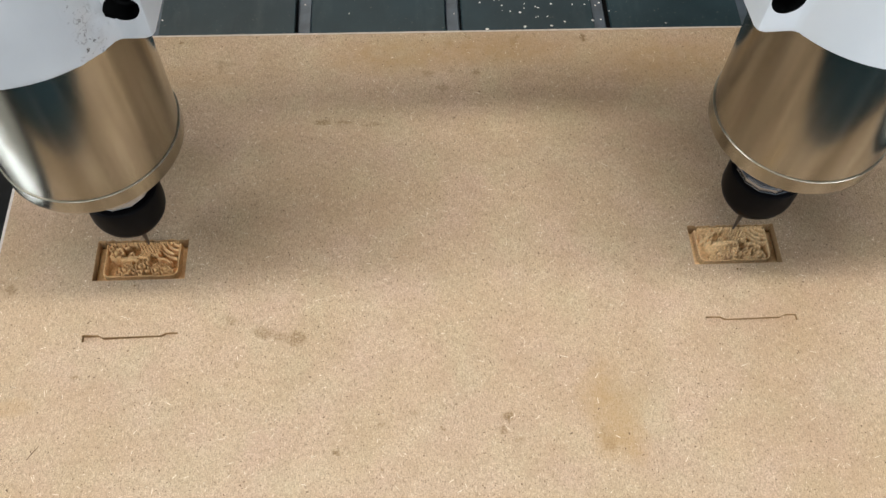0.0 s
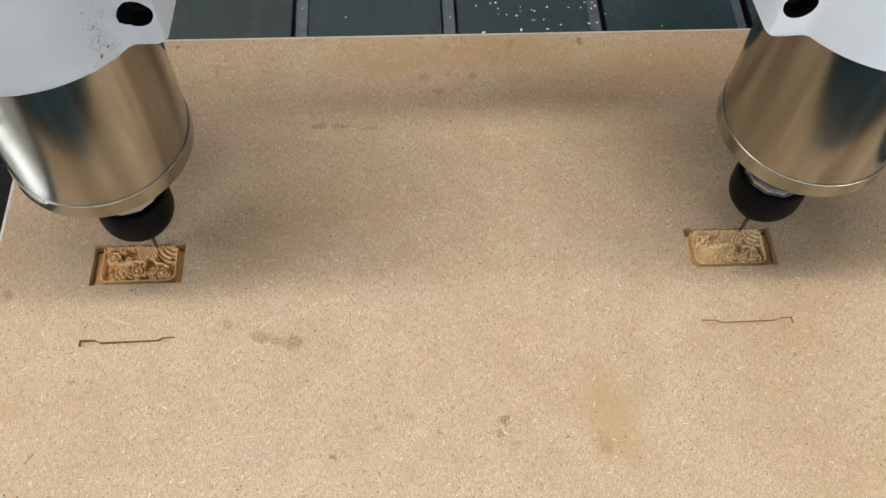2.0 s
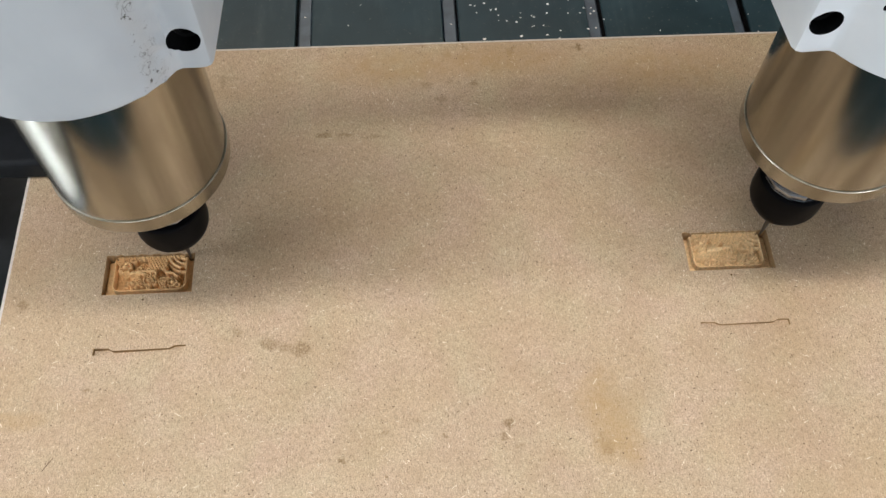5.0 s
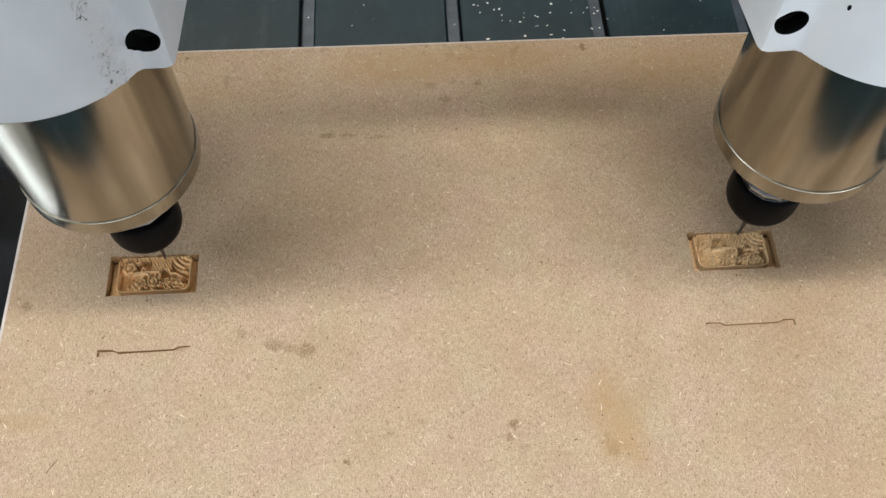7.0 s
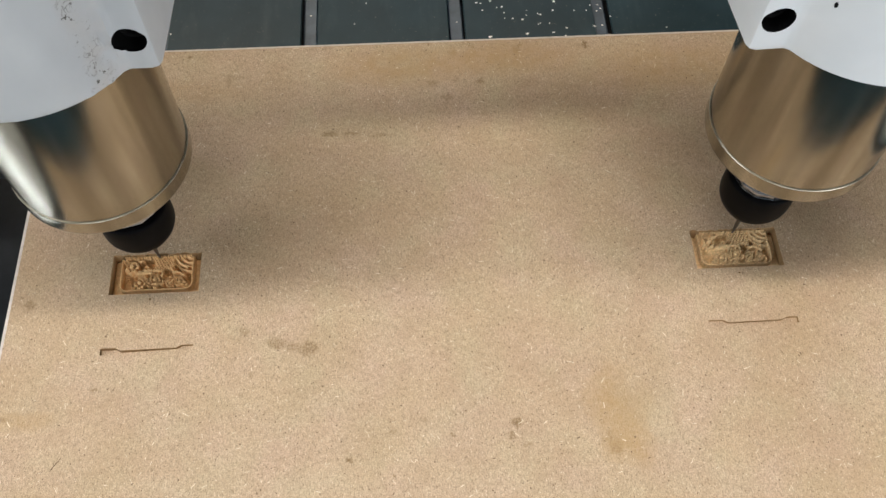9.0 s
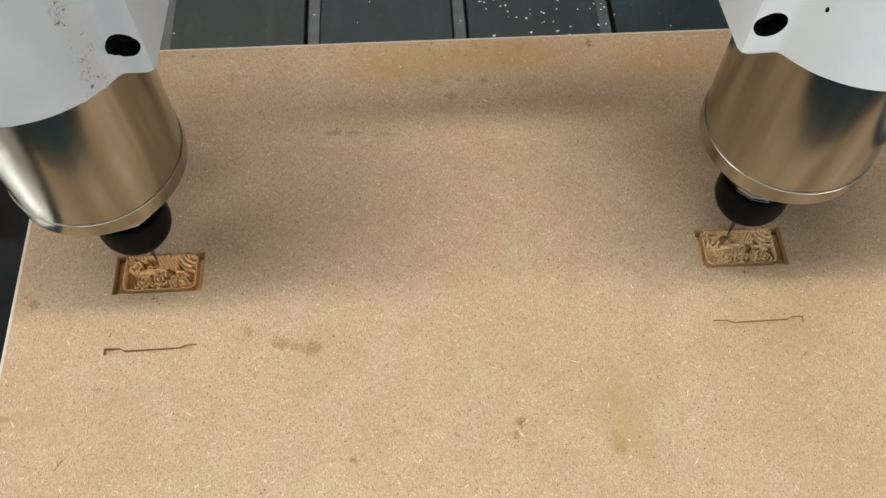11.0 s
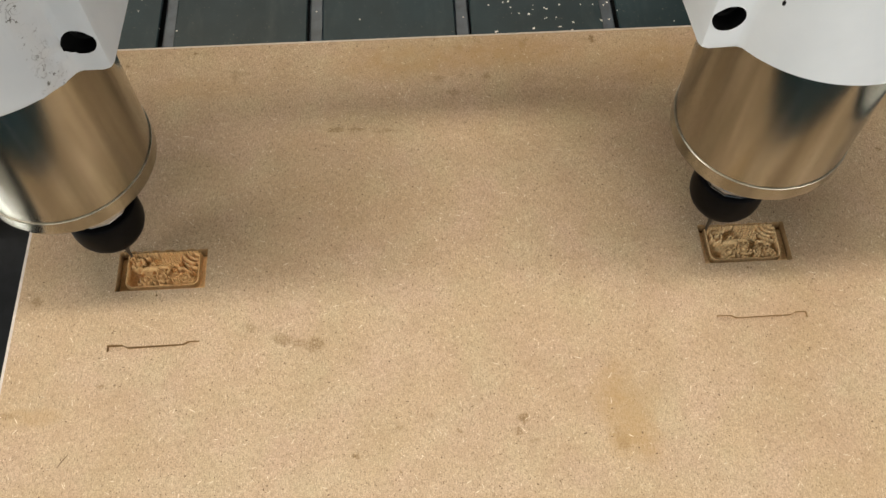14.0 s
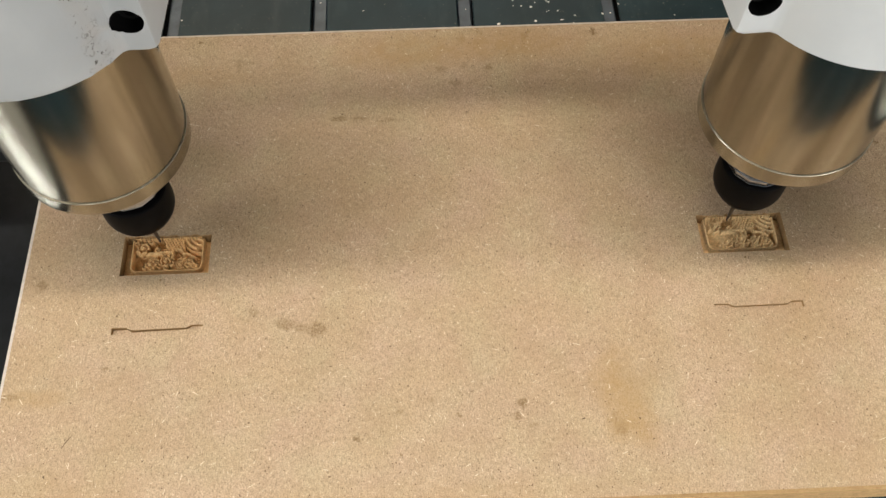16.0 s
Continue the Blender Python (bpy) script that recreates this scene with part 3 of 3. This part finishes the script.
def clamp_mesh(wear, ear_x):
    """The casting, drawn up from its plan; a worn one is lumpy beside the ear and nicked along its lower edge."""
    plan = clamp_outline(ear_x)
    n = len(plan)
    heights = [CLAMP_Z + 0.0007 + 0.0016 * i for i in range(32)] + [0.260, 0.285]
    bm = bmesh.new()
    rings = [[bm.verts.new((x * 0.988, y * 0.988, CLAMP_Z)) for x, y in plan]]
    for z in heights:
        ring = []
        for i, (x, y) in enumerate(plan):
            (xa, ya), (xb, yb) = plan[i - 1], plan[(i + 1) % n]
            side = Vector((yb - ya, xa - xb)).normalized()
            seam = math.exp(-((x - 0.0400) / 0.0055) ** 2) if y < 0 else 0.0
            low = math.exp(-((z - 0.199) / 0.012) ** 2)
            lump = noise.noise((x * 230, y * 230, z * 230)) + 0.6 * noise.noise((x * 520, y * 520, z * 520))
            out = wear * (0.00120 * seam * (0.5 + low) * lump + 0.00022 * noise.noise((x * 70, y * 70, z * 70)))
            ring.append(bm.verts.new((x + side.x * out, y + side.y * out, z + (wear * 0.0007 * noise.noise((x * 240, y * 240, 2)) if z < CLAMP_Z + 0.001 else 0))))
        rings.append(ring)
    for a, b in zip(rings, rings[1:]):
        for i in range(n):
            bm.faces.new((a[i], a[(i + 1) % n], b[(i + 1) % n], b[i]))
    bm.faces.new(rings[0][::-1])
    bm.faces.new(rings[-1])
    return bm


def spindle(x, cast, label, hole, hole_z, hole_r, drop, wear, yaw, ear_x, up, turn):
    thing = tagged(new("router_spindle"), label, "spindle", "router spindles")
    thing.location = (x, AXIS_Y, 0)
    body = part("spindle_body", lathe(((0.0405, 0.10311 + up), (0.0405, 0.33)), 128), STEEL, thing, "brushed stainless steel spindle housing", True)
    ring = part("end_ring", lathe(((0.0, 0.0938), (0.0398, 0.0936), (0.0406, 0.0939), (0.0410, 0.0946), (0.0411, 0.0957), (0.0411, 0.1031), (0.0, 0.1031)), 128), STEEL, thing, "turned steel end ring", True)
    part("polished_edge", lathe(((0.0403, 0.10315), (0.0411, 0.10318), (0.0411, 0.10325), (0.0409, 0.10345), (0.0403, 0.10345)), 128), EDGE, ring, "thin bright polished edge", True)
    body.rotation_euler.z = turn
    ring.location.z = up
    part("shaft_nose", lathe(((0.0, 0.045), (0.0130, 0.045), (0.0130, 0.0562), (0.0164, 0.0574), (0.0162, 0.0580), (0.0160, 0.0605), (0.0150, 0.0612), (0.0130, 0.0614), (0.0140, 0.0960)), 12), BRIGHT, thing, "bright steel shaft with flats")
    nut = part("collet_nut", lathe(((0.0025, 0.0262), (0.0100, 0.0262), (0.0116, 0.0268), (0.0150, 0.0318), (0.0175, 0.0360), (0.0185, 0.0388), (0.0189, 0.0415), (0.0189, 0.0550), (0.0184, 0.0566), (0.0176, 0.0572), (0.0152, 0.0572), (0.0148, 0.0560), (0.0141, 0.0540)), 96), NUT, thing, "black rounded collet nut", True)
    nut.location.z = -drop
    part("cutter", lathe(((0.0, -0.0029), (0.0004, -0.0027), (0.0006, -0.0020), (0.0015, 0.0130), (0.0016, 0.0300)), 32), CARBIDE, thing, "slim tapered engraving cutter", True)
    clamp = part("clamp", clamp_mesh(wear, ear_x), cast, None, "pale grey painted cast clamp with chipped seam", True)
    # counterbored screw holes through both ears, their shade painted as black walls
    for side in (-1, 1):
        bm = lathe(((0.0, 0.0), (hole_r, 0.0), (hole_r, 0.03)), 40)
        cut = part("bore_tool", bm, (cast, HOLE))
        cut.matrix_world = Matrix.Translation((side * hole, EAR_Y + 0.012, hole_z)) @ pose(0, 0, 0, 90)
        for f in cut.data.polygons:
            f.material_index = 1
        boolean_cut(clamp, cut)
        screw = lathe(((0.0, 0.0), (0.0046, 0.0), (0.0046, 0.006), (0.0040, 0.0066), (0.0024, 0.0066), (0.0024, 0.003), (0.0, 0.003)), 24)
        s = part("clamp_screw", screw, HOLE, clamp, "black socket screw deep in its bore", True)
        s.matrix_basis = Matrix.Translation((side * hole, EAR_Y + 0.0119, hole_z)) @ pose(0, 0, 0, 90)
    clamp.parent = thing
    clamp.rotation_euler.z = radians(yaw)
    # unseen block, added to shade the board beside the spindle
    part("shade_block", box(-0.042, 0.100, -0.051, 0.044, 0.2853, 0.335, 0.004, 2), FRAME, thing, "unseen dark block above the clamp that shades the board")
    return thing


def boolean_cut(ob, tool):
    """Takes the tool's solid out of ob for good."""
    mod = ob.modifiers.new("cut", "BOOLEAN")
    mod.operation, mod.object, mod.solver = "DIFFERENCE", tool, "EXACT"
    if tool.data.materials and HOLE.name not in [m.name for m in ob.data.materials]:
        ob.data.materials.append(HOLE)
    bpy.context.view_layer.update()
    done = bpy.data.meshes.new_from_object(ob.evaluated_get(bpy.context.evaluated_depsgraph_get()))
    ob.modifiers.clear()
    ob.data = done
    bpy.data.objects.remove(tool)


left = spindle(AXIS_X[0], CHIPPED_SHADED, "stainless steel router spindle with pale clamp over the clean relief", 0.0474, 0.2030, 0.0059, 0.0020, 1.0, 0.0, 0.0550, 0.0, 0.0)
right = spindle(AXIS_X[1], CAST, "stainless steel router spindle with pale clamp over the dusty relief", 0.0503, 0.2034, 0.0060, 0.0, 0.15, 2.4, 0.0575, 0.0010, 2.3)


def paint_chip():
    chip = part("paint_chip", lathe(((0.0, -0.0003), (0.0012, -0.0002), (0.0014, 0.0), (0.0008, 0.00025), (0.0, 0.0003)), 9), HOLE, right, "small dark chip in the paint", True)
    chip.matrix_basis = pose(0, 0, 0, 0, 0, 2.4) @ Matrix.Translation((-0.0370, -0.0351, 0.2170)) @ pose(0, 0, 0, 90, 0, -46) @ Matrix.Diagonal((0.5, 0.95, 1, 1))


paint_chip()


# ---------- gantry above ----------
def gantry():
    """A flat, deep beam over the far half of the bed, out of view; sized by the shade it casts."""
    profile = ((0.068, 0.306), (0.333, 0.306), (0.333, 0.340), (0.068, 0.340))
    bm = bmesh.new()
    ends = [[bm.verts.new((x, y, z)) for y, z in profile] for x in (-0.75, 0.9)]
    bm.faces.new(ends[0])
    bm.faces.new(ends[1][::-1])
    for i in range(4):
        j = (i + 1) % 4
        bm.faces.new((ends[0][j], ends[0][i], ends[1][i], ends[1][j]))
    bmesh.ops.recalc_face_normals(bm, faces=bm.faces[:])
    return tagged(part("gantry_beam", bm, FRAME), "dark painted gantry beam behind the spindles", "gantry", kind="structure")


gantry()


def bed_side():
    # assumed black rail and upright make the view left of the board dark
    tagged(part("bed_side_rail", box(-0.35, BED_X0 - 0.001, -0.45, 0.9, -0.30, -0.085, 0.003), BLACK), "black side rail of the machine frame", "machine frame", kind="structure")
    # unseen rail, its olive tone chosen to colour the steel's reflection
    tagged(part("bed_side_rail", box(BED_X1 + 0.001, 0.370, -0.45, 0.9, -0.30, -0.085, 0.003), RAIL), "unseen olive side rail, toned for its reflection in the steel", "machine frame", kind="structure")
    tagged(part("gantry_upright", box(-0.42, -0.36, 0.084, 0.20, -0.30, 0.340, 0.004), BLACK), "black gantry upright beside the bed", "gantry", kind="structure")


bed_side()


# ---------- clamp on the sheet's corner ----------
def hold_down():
    thing = tagged(new("hold_down_clamp"), "black hold-down clamp on the edge of the fibreboard sheet", "clamp")
    part("clamp_bar", box(-0.345, -0.232, 0.079, 0.115, 0.0002, 0.016, 0.003, 3), BLACK, thing)
    part("clamp_heel", box(-0.345, -0.315, 0.080, 0.114, BED_Z, 0.0001, 0.001, 1), BLACK, thing)
    return thing


hold_down()


# ---------- fibres, chips ----------
def slivers(name, label, count, seed, long, wide, material, x0, x1, y0, y1, z):
    rnd = random.Random(seed)
    verts, faces = [], []
    for _ in range(count):
        x, y, a = rnd.uniform(x0, x1), rnd.uniform(y0, y1), rnd.uniform(0, math.pi)
        if any(px - 0.002 < x < px + PW + 0.002 and py - 0.002 < y < py + PD + 0.002 or px - 0.003 < x < px + PW + 0.003 and -0.038 < y < -0.029 for px, py in POCKET):
            continue
        l, w = rnd.uniform(*long) / 2, rnd.uniform(*wide) / 2
        c, s, k = math.cos(a), math.sin(a), len(verts)
        for p, q, h in ((-l, -w, 0), (0, -w * 1.4, 0), (l, -w * 0.6, 0), (l, w * 0.6, 0), (0, w * 1.4, 0), (-l, w, 0), (0, 0, 0.00012)):
            verts.append((x + p * c - q * s, y + p * s + q * c, z + h))
        faces += [(k, k + 1, k + 6), (k + 1, k + 2, k + 6), (k + 2, k + 3, k + 6), (k + 3, k + 4, k + 6), (k + 4, k + 5, k + 6), (k + 5, k, k + 6)]
    mesh = bpy.data.meshes.new(name)
    mesh.from_pydata(verts, [], faces)
    mesh.materials.append(material)
    return tagged(new(name, mesh), label, "wood fibre" if material is not CHIP else "chips", kind="stuff")


slivers("pale_fibres", "short pale wood fibres in the fibreboard surface", 1500, 1, (0.0004, 0.0026), (0.00008, 0.00026), PALE, BX0 + 0.003, BX1 - 0.003, BY0 + 0.002, BY1 - 0.002, 0.00004)
slivers("dark_fibres", "tiny dark flecks in the fibreboard surface", 3000, 2, (0.0003, 0.0010), (0.00014, 0.00040), DARK, BX0 + 0.003, BX1 - 0.003, BY0 + 0.002, BY1 - 0.002, 0.00004)
slivers("pale_fibres", "long bright splinters in the fibreboard surface", 260, 11, (0.0018, 0.0042), (0.00012, 0.00032), PALE, BX0 + 0.003, BX1 - 0.003, BY0 + 0.002, BY1 - 0.002, 0.00006)
slivers("dark_fibres", "coarse dark specks in the fibreboard surface", 420, 12, (0.0006, 0.0013), (0.0003, 0.0006), DARK, BX0 + 0.003, BX1 - 0.003, BY0 + 0.002, BY1 - 0.002, 0.00006)
for px, py in POCKET:
    slivers("sawdust_crumbs", "fine loose sawdust crumbs round the carved pocket", 160, 6, (0.0003, 0.0009), (0.0002, 0.0006), PALE, px - 0.008, px + PW + 0.010, py - 0.004, py + PD + 0.006, 0.00004)
slivers("plastic_chips", "small white chips scattered on the dark bed", 52, 3, (0.0006, 0.0025), (0.0005, 0.0014), CHIP, 0.0, 0.09, 0.185, 0.25, BED_Z + 0.00004)
slivers("plastic_chips", "a few white chips scattered on the dark bed", 50, 5, (0.0006, 0.0014), (0.0004, 0.0010), CHIP, -0.25, 0.25, 0.182, 0.27, BED_Z + 0.00004)


def scratch():
    """A thin dark gouge in the board's face."""
    rnd = random.Random(8)
    c, s = math.cos(1.02), math.sin(1.02)
    rows = []
    for i in range(15):
        t = i / 14
        half = 0.00030 * math.sin(math.pi * (0.04 + 0.92 * t)) ** 0.6 * rnd.uniform(0.6, 1.2)
        q = 0.0002 * math.sin(5 * t)
        rows.append([(-0.2298 + (t - 0.5) * 0.0085 * c - (q + k) * s, -0.0937 + (t - 0.5) * 0.0085 * s + (q + k) * c, z) for k, z in ((-half, 0.00003), (0, 0.00007), (half, 0.00003))])
    mesh = bpy.data.meshes.new("dark_scratch")
    mesh.from_pydata([v for row in rows for v in row], [], [(i * 3 + j, i * 3 + j + 1, i * 3 + j + 4, i * 3 + j + 3) for i in range(14) for j in range(2)])
    mesh.materials.append(DARK)
    return tagged(new("dark_scratch", mesh), "thin dark scratch in the fibreboard face", "scratch", kind="stuff")


scratch()


# ---------- what moves ----------
def motions():
    # seconds, travel along the gantry and lift, in millimetres
    travel = ((0.0, -0.00, 0.05), (0.5, 1.36, 0.33), (1.0, 2.52, 0.69), (1.5, 3.51, 0.51), (2.0, 6.24, 0.34), (2.5, 7.56, 0.66), (3.0, 9.34, 0.37), (3.5, 11.55, 0.49), (4.0, 19.51, -0.03), (4.2, 21.50, -0.20), (4.5, 22.20, -0.30), (5.5, 13.80, 0.30), (6.5, 5.99, 0.64), (7.0, 3.33, 0.88), (7.5, 2.56, 1.03), (8.0, 1.45, 0.71), (8.5, 0.03, 0.36), (9.0, -1.75, 0.58), (10.2, -4.60, -1.00), (11.5, -7.87, -2.21), (12.0, -10.03, -0.56), (12.5, -12.51, -2.10), (13.0, -18.61, 0.73), (13.5, -22.09, -0.72), (14.0, -21.43, -1.69), (14.5, -19.53, -0.07), (15.0, -13.14, -2.87), (15.5, -10.02, -1.00), (16.0, -7.96, -1.56))
    for thing, x in ((left, AXIS_X[0]), (right, AXIS_X[1])):
        walk(thing, [(t, pose(x + dx / 1000, AXIS_Y, dz / 1000)) for t, dx, dz in travel])


motions()
